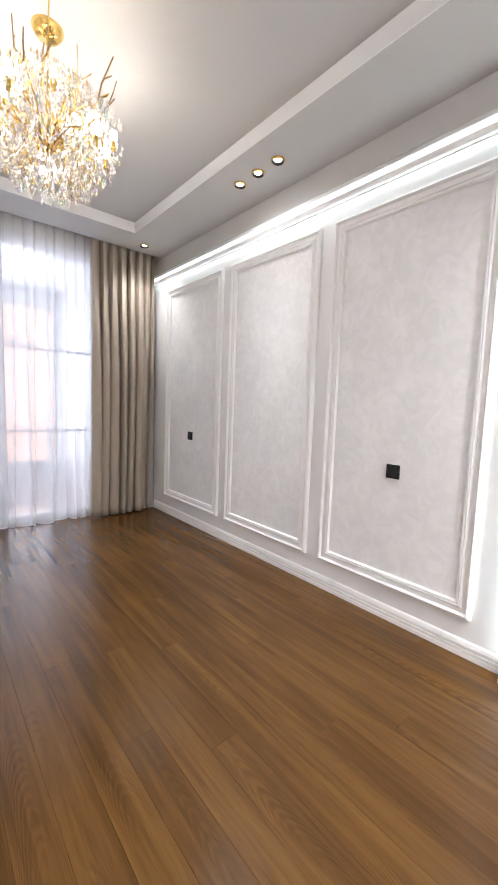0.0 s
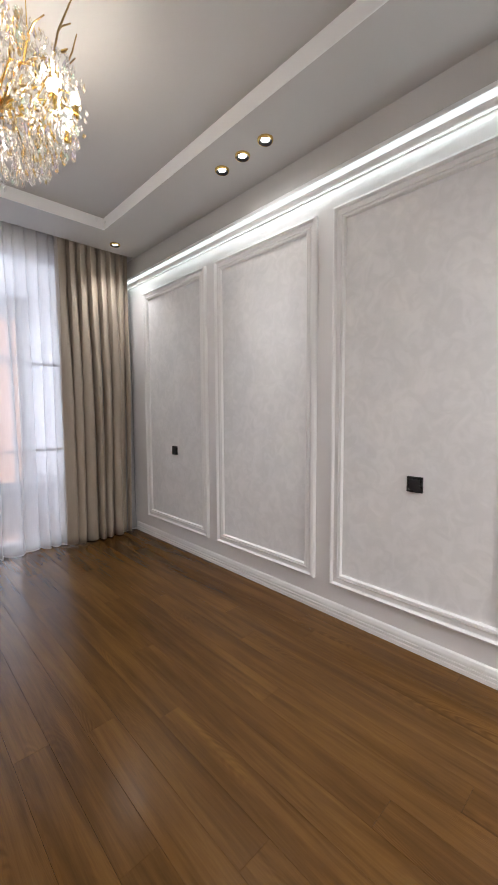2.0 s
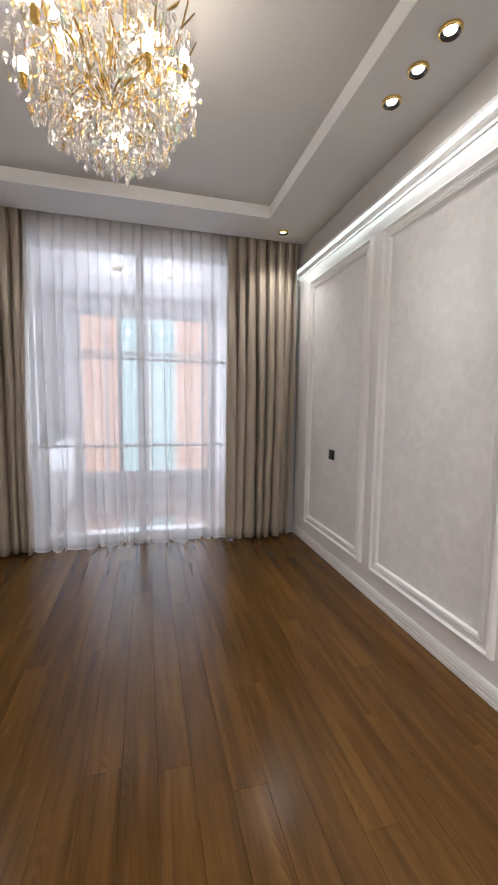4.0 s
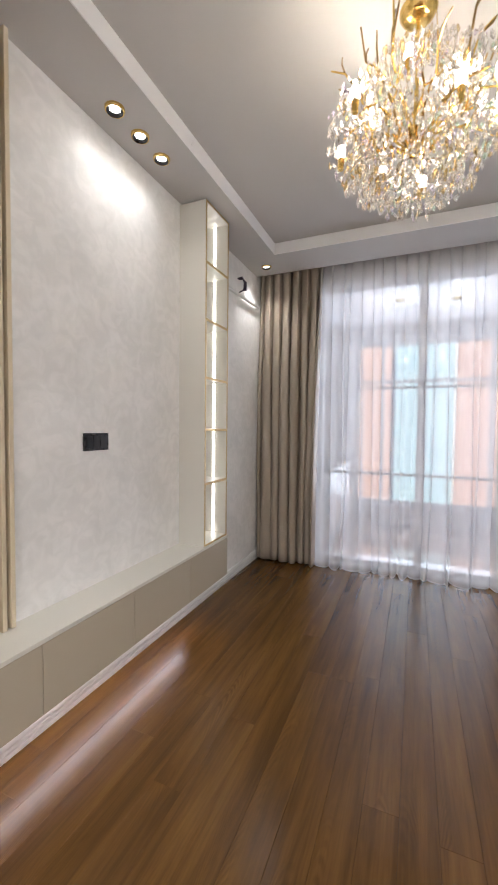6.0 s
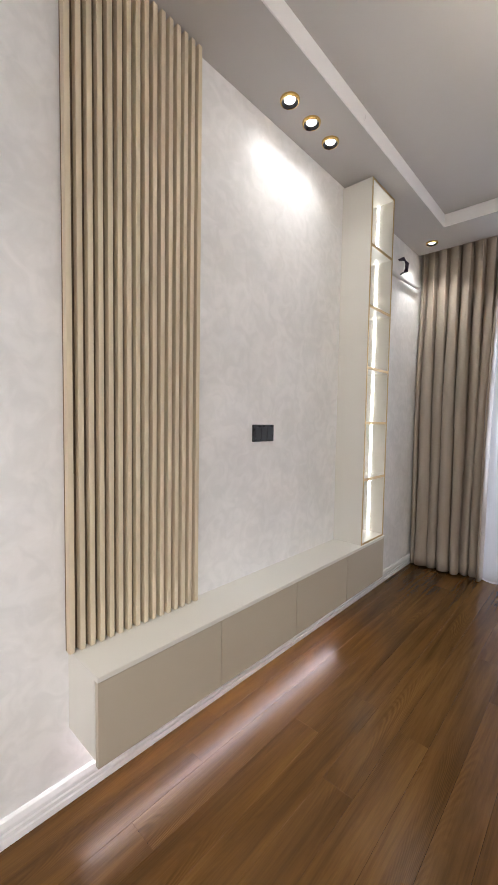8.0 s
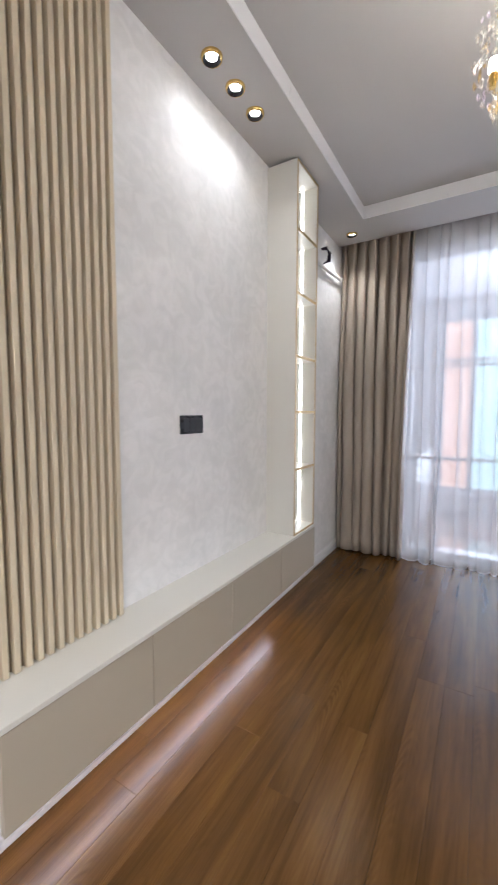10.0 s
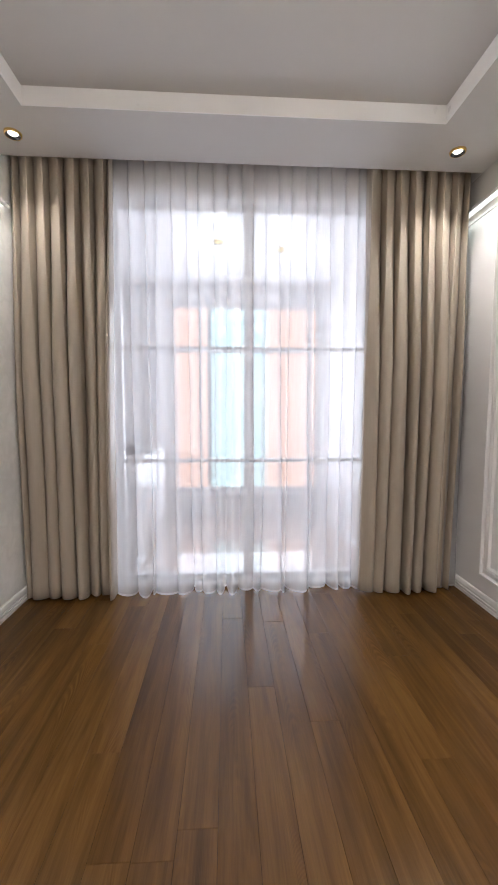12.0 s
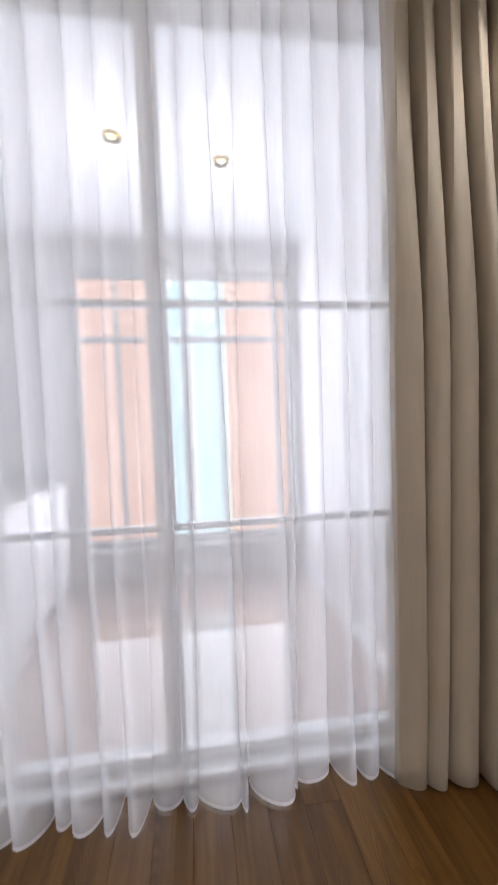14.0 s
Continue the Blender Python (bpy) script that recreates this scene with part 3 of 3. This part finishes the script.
for z0, z1 in ((WZ0, WZ0 + 0.05), (2.07, 2.12), (WZ1 - 0.05, WZ1)):
    part("transom", boxes((WX0 + 0.04, WX1 - 0.03, LY1 + 0.025, LY1 + 0.075, z0, z1), bevel=0.004), PVC, win)
for z0, z1 in ((WZ0 + 0.05, 2.07), (2.12, WZ1 - 0.05)):
    p = part("pane", boxes((WX0 + 0.04, WX1 - 0.03, LY1 + 0.048, LY1 + 0.052, z0, z1)), GLASS, win, "clear glass pane")
    p.visible_shadow = False
part("sill", boxes((WX0 - 0.03, WX1, LY1 - 0.10, LY1 + 0.02, WZ0 - 0.03, WZ0), bevel=0.006), PVC, win)

lc = holder("loggia_cabinet", (LX0, 5.3, 0), "white low cabinet along the loggia wall", "cabinet")
part("body", boxes((LX0, -0.34, 5.20, 6.70, 0.08, 0.90)), TRIM, lc)
part("plinth", boxes((LX0, -0.345, 5.20, 6.70, 0, 0.078), bevel=0.004), STEEL, lc, "brushed steel plinth strip")
for i in range(3):
    part("door", boxes((-0.34, -0.322, 5.203 + i * 0.5, 5.697 + i * 0.5, 0.09, 0.89), bevel=0.002), TRIM, lc)
thing("loggia_worktop", boxes((LX0, -0.31, 5.19, 6.72, 0.90, 0.935), bevel=0.004), TILE, "pale stone worktop on the loggia cabinet", "worktop")
baseboard((LX1, 5.02, 0), (LX1, LY1, 0), (-1, 0, 0))
hob = holder("cooking_hob", (-0.6, 5.7, 0.935), "small dark box on the white worktop", "appliance")
part("case", boxes((-0.78, -0.42, 5.55, 5.85, 0.935, 1.02), bevel=0.008), BLACK, hob)

house = holder("apartment_building", (0.7, 11.6, -3.2), "salmon apartment building with a pale blue glazed bay", "building")
part("wall", boxes((-9, -0.05, 11.6, 19, -3.2, 10), (1.49, 11, 11.6, 19, -3.2, 10), (-0.05, 1.49, 11.9, 19, -3.2, 10)), SALMON, house)
part("roof", boxes((-9.3, 11.3, 11.3, 19.3, 10, 10.25)), PVC, house)
for z, tall in ((-3.1, 1.5), (-1.5, 6.2), (4.8, 4.6)):
    for i in range(2):
        x = -0.05 + i * 0.77
        bay = part("window", boxes((x, x + 0.77, 11.82, 11.88, z, z + tall)), PVC, house)
        part("pane", boxes((x + 0.07, x + 0.70, 11.80, 11.818, z + 0.05, z + tall - 0.05)), PALE_BLUE, bay)
thing("ground", boxes((-300, 300, 7.0, 600, -3.5, -3.2)), GROUND, "grey asphalt ground outside", "ground", kind="structure")

# ---- curtains ----


def fold_rows(x_top, x_bottom, y, z0, z1, depth_top, depth_bottom, seed, rows=40, per=14, power=(0.45, 1.6), wobble=0.006, lap=-0.17, knife=1, laps=(1.0, 1.0), lap_top=0.0):
    """Hanging cloth: folds between edges that run from x_top to x_bottom, nearly flat with sharp creases above, deep round waves below."""
    rng = random.Random(seed)
    k = len(x_top) - 1
    amp = [rng.uniform(0.55, 1.3) for _ in range(k)]
    folded = [lap * rng.uniform(*laps) for _ in range(k)]
    lean = [rng.uniform(-0.45, 0.45) for _ in range(k)]
    grid = []
    for r in range(rows + 1):
        s = r / rows
        z = z1 + (z0 - z1) * s
        ease = min(1.0, s * 1.9)
        ease = ease * ease * (3 - 2 * ease)
        p = power[0] + (power[1] - power[0]) * ease
        line = []
        for i in range(k):
            a = x_top[i] + (x_bottom[i] - x_top[i]) * s
            b = x_top[i + 1] + (x_bottom[i + 1] - x_top[i + 1]) * s
            d = (depth_top + (depth_bottom - depth_top) * ease) * (1 + (amp[i] - 1) * ease)
            for j in range(per + (i == k - 1)):
                u = j / per
                v = u + lean[i] * ease * math.sin(math.pi * u) * 0.3
                out = max(0.0, math.sin(math.pi * min(max(v, 0), 1))) ** p
                if knife:
                    w = 1 - u if knife < 0 else u
                    blade = (w / 0.88) ** 0.8 if w < 0.88 else math.cos((w - 0.88) / 0.12 * math.pi / 2)
                    out = blade + (out - blade) * ease * 0.5
                out *= d
                sway = wobble * (math.sin(4 * s + i * 1.9 + seed) + 0.6 * math.sin(9 * s + i * 0.7)) * s
                line.append((a + (b - a) * (u + folded[i] * (lap_top + (1 - lap_top) * ease) * math.sin(2 * math.pi * u)) + sway, y - out, z))
        grid.append(line)
    return grid


def sheet(grid):
    """A mesh over rows of points."""
    bm = bmesh.new()
    made = [[bm.verts.new(p) for p in line] for line in grid]
    for p, q in zip(made, made[1:]):
        for i in range(len(p) - 1):
            bm.faces.new([p[i], q[i], q[i + 1], p[i + 1]])
    return bm


def drape(x_top, x_bottom, seed, knife):
    root = holder("drape", (x_top[0], 4.72, 0.02), "taupe satin drape hanging in folds to the floor", "curtain", "drapes")
    args = dict(depth_top=0.075, depth_bottom=0.16, seed=seed, per=20, knife=knife)
    rows = fold_rows(x_top, x_bottom, 4.735, 0.018, 3.095, **args)
    cut = 20 * (len(x_top) // 2)
    for piece in ([r[:cut + 1] for r in rows], [r[cut:] for r in rows]):
        ob = part("cloth_width", sheet(piece), DRAPE, root, smooth=True)
        mod = ob.modifiers.new("thickness", 'SOLIDIFY')
        mod.thickness, mod.offset = 0.003, 0
    return root


drape([-1.005, -0.952, -0.862, -0.759, -0.660, -0.557, -0.462, -0.366, -0.335], [-1.0, -0.955, -0.835, -0.745, -0.635, -0.56, -0.48, -0.41, -0.375], 3, 1)
drape([1.425, 1.530, 1.630, 1.730, 1.838, 1.936, 2.040, 2.130, 2.15], [1.405, 1.515, 1.60, 1.725, 1.81, 1.905, 1.99, 2.06, 2.085], 5, -1)


def voile(x0, x1, y, n, seed):
    rng = random.Random(seed)
    top = [x0 + (x1 - x0) * (i + (rng.uniform(-0.15, 0.15) if 0 < i < n else 0)) / n for i in range(n + 1)]
    bottom = [x + rng.uniform(-0.035, 0.035) for x in top]
    args = dict(power=(0.7, 1.3), per=26, wobble=0.008, lap=-0.21, knife=0, laps=(0.3, 1.3), lap_top=0.75, rows=60)
    root = holder("voile_curtain", (x0, y, 0.01), "white translucent voile curtain hanging to the floor", "curtain", "voile curtains")
    rows = fold_rows(top, bottom, y, 0.010, 3.09, 0.045, 0.135, seed, **args)
    seam = [tuple(Vector(p).lerp(Vector(q), 0.72)) for p, q in zip(rows[-2], rows[-1])]
    part("cloth", sheet(rows[:-1] + [seam]), SHEER, root, smooth=True)
    part("hem", sheet([seam, rows[-1]]), HEM, root, "doubled voile hem", smooth=True)


voile(-0.44, 0.735, 4.785, 12, 11)
voile(0.705, 2.17, 4.788, 15, 12)

# ---- lamps ----


def downlight(x, y, watts, angle=140, z=CEILING, spill=0.0, colour=(1.0, 0.975, 0.95), face=SPOT_FACE):
    root = holder("recessed_spotlight", (x, y, z), "round recessed spotlight with a black and gold bezel, lit", "spotlight", "ceiling spotlights")
    bm = turned(bmesh.new(), [(0.041, -0.015), (0.043, -0.016), (0.047, -0.013), (0.049, -0.006), (0.049, 0.0)], (x, y, z))
    part("bezel", bm, GOLD, root, "thin gold ring", smooth=True)
    bm = turned(bmesh.new(), [(0.0412, -0.0149), (0.036, -0.010), (0.026, -0.003)], (x, y, z), flip=True)
    part("inner_ring", bm, BLACK, root, "black inner cup", smooth=True)
    bm = turned(bmesh.new(), [(0.0005, -0.004), (0.018, -0.0035), (0.0265, -0.002)], (x, y, z))
    part("lens", bm, face, root, "glowing lens")
    lamp("spot_light", 'SPOT', (x, y, z - 0.02), (x, y, 0), watts, colour, angle=angle)
    if spill:
        lamp("spot_spill", 'SPOT', (x, y, z - 0.02), (x, y, 0), spill, colour, angle=172)


for y in (2.372, 2.565, 2.757):
    downlight(-0.855, y, 2.4, 135)
for y in (2.386, 2.59, 2.795):
    downlight(1.905, y, 16, 54, spill=1.7)
for x in (-0.825, 1.893):
    downlight(x, 4.425, 14 if x < 0 else 23, 105)
    downlight(x, 0.42, 3 if x < 0 else 15)
for x, y in ((0.36, 5.55), (0.94, 5.69)):
    downlight(x, y, 0.4, 120, 2.86, face=SPOT_WARM)
    lamp("loggia_light", 'POINT', (x, y, 2.62), (x, y, 0), 1.6, (1.0, 0.97, 0.95), radius=0.05)
# unseen downlights added at the hall end, behind the way in, to brighten the walls
for x, watts in ((-0.45, 8), (0.54, 84), (1.53, 108)):
    downlight(x, -0.55, watts, 160)

# ---- chandelier ----
HX, HY = 0.52, 2.555
ch = holder("chandelier", (HX, HY, TRAY), "gold branch chandelier hung with clear crystal drops, lit", "chandelier")
part("canopy", turned(bmesh.new(), [(0.0, -0.048), (0.026, -0.047), (0.048, -0.040), (0.062, -0.026), (0.071, -0.010), (0.072, 0.0)], (HX, HY, TRAY)), GOLD, ch, "hammered gold canopy", smooth=True)
part("stem", tube(bmesh.new(), [(HX, HY, TRAY - 0.04), (HX, HY, 2.86), (HX, HY, 2.565), (HX, HY, 2.485)], [0.006, 0.007, 0.012, 0.006]), GOLD, ch, smooth=True)
rng = random.Random(21)
spots = []
for i in range(14):
    a = 2 * math.pi * (i + rng.uniform(-0.25, 0.25)) / 14
    ca, sa = math.cos(a), math.sin(a)
    reach, rise = rng.uniform(0.24, 0.36), rng.uniform(2.80, 2.955)
    pts = []
    for s in (0, 0.2, 0.4, 0.6, 0.8, 1.0):
        r = 0.02 + (reach - 0.02) * (s ** 0.8)
        z = 2.565 + 0.05 * math.sin(s * 9 + i) + (rise - 2.565) * s ** 1.6
        w = 0.02 * math.sin(s * 7 + 2 * i)
        pts.append((HX + r * ca - w * sa, HY + r * sa + w * ca, z))
    br = part("branch", tube(bmesh.new(), pts, [0.006, 0.0055, 0.005, 0.0045, 0.004, 0.003], 7), GOLD if i % 3 else BRONZE, ch, smooth=True)
    for s in (2, 3, 4):
        p = Vector(pts[s])
        d = Vector((rng.uniform(-0.7, 0.7) + ca * 0.5, rng.uniform(-0.7, 0.7) + sa * 0.5, rng.uniform(0.5, 1.2))).normalized() * rng.uniform(0.06, 0.13)
        k = p + d * 0.55 + Vector((rng.uniform(-1, 1), rng.uniform(-1, 1), 0)) * 0.012
        part("twig", tube(bmesh.new(), [p, k, p + d], [0.0042, 0.0036, 0.0026], 6), BRONZE if s > 2 else GOLD, br, smooth=True)
        spots.append(p)
    # drooping arm that carries the lower crystals
    low = []
    for s in (0, 0.33, 0.66, 1.0):
        r = 0.03 + (rng.uniform(0.28, 0.34) - 0.03) * s
        low.append((HX + r * ca, HY + r * sa, 2.535 + 0.10 * math.sin(s * 2.6)))
    part("arm", tube(bmesh.new(), low, [0.005, 0.0045, 0.004, 0.003], 6), GOLD, ch, smooth=True)

for i in range(10):
    a = 2 * math.pi * (i + 0.3) / 10
    r = (0.30, 0.20, 0.29)[i % 3]
    z = (2.63, 2.73, 2.54)[i % 3]
    x, y = HX + r * math.cos(a), HY + r * math.sin(a)
    hold = part("lamp_holder", turned(bmesh.new(), [(0.0, -0.045), (0.011, -0.045), (0.013, -0.02), (0.014, 0.0)], (x, y, z), 14), GOLD, ch, smooth=True)
    part("bulb", turned(bmesh.new(), [(0.011, 0.0), (0.016, 0.008), (0.017, 0.03), (0.013, 0.048), (0.0, 0.054)], (x, y, z), 14), BULB, hold, "glowing warm bulb", smooth=True)
    if i % 2 == 0:
        lamp("bulb_light", 'POINT', (x, y, z + 0.075), (x, y, 0), 2.5, (1.0, 0.91, 0.79), radius=0.02)


def drop(length, width):
    bm = bmesh.new()
    top, end = bm.verts.new((0, 0, 0)), bm.verts.new((0, 0, -length))
    rings = []
    for f, w in ((0.28, 0.62), (0.62, 1.0)):
        rings.append([bm.verts.new((0.5 * width * w * math.cos(math.pi * k / 3), 0.32 * width * w * math.sin(math.pi * k / 3), -length * f)) for k in range(6)])
    for k in range(6):
        n = (k + 1) % 6
        bm.faces.new([top, rings[0][k], rings[0][n]])
        bm.faces.new([rings[0][k], rings[1][k], rings[1][n], rings[0][n]])
        bm.faces.new([rings[1][k], end, rings[1][n]])
    return bm


kinds = [mesh_of("crystal", drop(a, b), CRYSTAL) for a, b in ((0.038, 0.017), (0.031, 0.018), (0.026, 0.014), (0.048, 0.016))]
places = []
while len(places) < 2300:
    a, f = rng.uniform(0, 2 * math.pi), rng.random()
    z = 2.36 + 0.50 * f ** 0.9
    lim = 0.352 * math.sqrt(max(0.03, min(1, (z - 2.30) / 0.28))) * (1 if z < 2.70 else 1 - 0.5 * (z - 2.70) / 0.16)
    r = lim * math.sqrt(rng.uniform(0.12, 1.0))
    places.append((HX + r * math.cos(a), HY + r * math.sin(a), z, r))
places.sort(key=lambda p: -p[3])
verts, faces = [], []
for i, (x, y, z, r) in enumerate(places):
    m = pose(x, y, z, rng.gauss(0, 8), rng.gauss(0, 8), rng.uniform(0, 360)) @ Matrix.Scale(rng.uniform(0.8, 1.25), 4)
    me = kinds[i % 4]
    if i < 300:
        ob = new("crystal", me)
        ob.parent = ch
        ob.matrix_basis = Matrix.Translation(-ch.location) @ m
    else:
        n0 = len(verts)
        verts += [m @ v.co - ch.location for v in me.vertices]
        faces += [[n0 + k for k in f.vertices] for f in me.polygons]
me = bpy.data.meshes.new("crystal_rest")
me.from_pydata(verts, [], faces)
me.materials.append(CRYSTAL)
cr = new("crystal_rest", me)
cr.parent = ch
tagged(cr, kind="stuff")

# ---- small things ----
pipe = holder("drain_pipe", (XL + 0.03, 4.25, 2.655), "white plastic pipe clipped along the wall", "pipe")
part("tube", tube(bmesh.new(), [(XL + 0.022, 3.70, 2.63), (XL + 0.024, 4.10, 2.64), (XL + 0.028, 4.50, 2.655), (XL + 0.03, 4.58, 2.66)], [0.016] * 4, 10), WHITE_PLASTIC, pipe, smooth=True)
for dz in (-0.012, 0.012):
    part("open_end", tube(bmesh.new(), [(XL + 0.03, 4.58, 2.66 + dz), (XL + 0.035, 4.62, 2.662 + dz * 1.4), (XL + 0.04, 4.635, 2.662 + dz * 0.6)], [0.005] * 3, 6), WHITE_PLASTIC, pipe, smooth=True)
wires = holder("loose_cables", (XL, 4.19, 2.74), "dark cables poking out of the plaster wall", "cable")
for k in range(4):
    o = 0.006 * (k - 1.5)
    part("cable", tube(bmesh.new(), [(XL - 0.005, 4.17 + o, 2.80), (XL + 0.05, 4.16 + o, 2.805 - 0.006 * k), (XL + 0.065 + o, 4.19, 2.76), (XL + 0.05 + o, 4.21 + o, 2.70), (XL + 0.02 + o, 4.18 + o, 2.67 + 0.008 * k)], [0.005, 0.006, 0.007, 0.006, 0.005], 7), CABLE_DARK, wires, smooth=True)
for z in (0.64, 0.14):
    valve = holder("radiator_valve", (2.10, 4.735, z), "white radiator valve end beside the curtain", "valve", "radiator valves")
    part("pipe", tube(bmesh.new(), [(2.06, 4.735, z), (2.10, 4.735, z), (2.128, 4.735, z)], [0.009, 0.009, 0.009], 12), WHITE_PLASTIC, valve, smooth=True)
    part("cap", tube(bmesh.new(), [(2.126, 4.735, z), (2.130, 4.735, z), (2.148, 4.735, z), (2.153, 4.735, z)], [0.012, 0.016, 0.016, 0.011], 14), WHITE_PLASTIC, valve, smooth=True)
thing("door_threshold", boxes((OPEN_X0 + 0.002, OPEN_X1 - 0.002, 4.802, 4.858, 0.001, 0.028), bevel=0.004), PVC, "white threshold board under the glazed doors", "threshold", kind="structure")

# ---- floor planks ----
PLANK = 0.13
rngp = random.Random(8)
plank_meshes = {}


def plank(x, y0, y1):
    key = round(y1 - y0, 2)
    if key not in plank_meshes:
        bm = bmesh.new()
        box(bm, 0.0004, PLANK - 0.0004, 0.0004, key - 0.0004, -0.012, 0.0, bevel=0.0006)
        plank_meshes[key] = mesh_of("plank", bm, OAK)
    ob = new("plank", plank_meshes[key])
    ob.parent = floor
    ob.location = (x, y0, 0)


KNOWN = {0: 2.983, 3: 2.283, 4: 3.70, 6: 1.426, 9: 1.22, 11: 1.037, -7: 1.77}
LENGTH = 2.05
for k in range(-9, 18):
    x = 0.012 + k * PLANK
    y = KNOWN.get(k, rngp.uniform(0, LENGTH)) - 4 * LENGTH
    while y < 4.86:
        a, b = max(y, Y_BACK - 0.1), min(y + LENGTH, 4.86)
        if b - a > 0.05:
            plank(x, a, a + round(b - a, 2))
        y += LENGTH
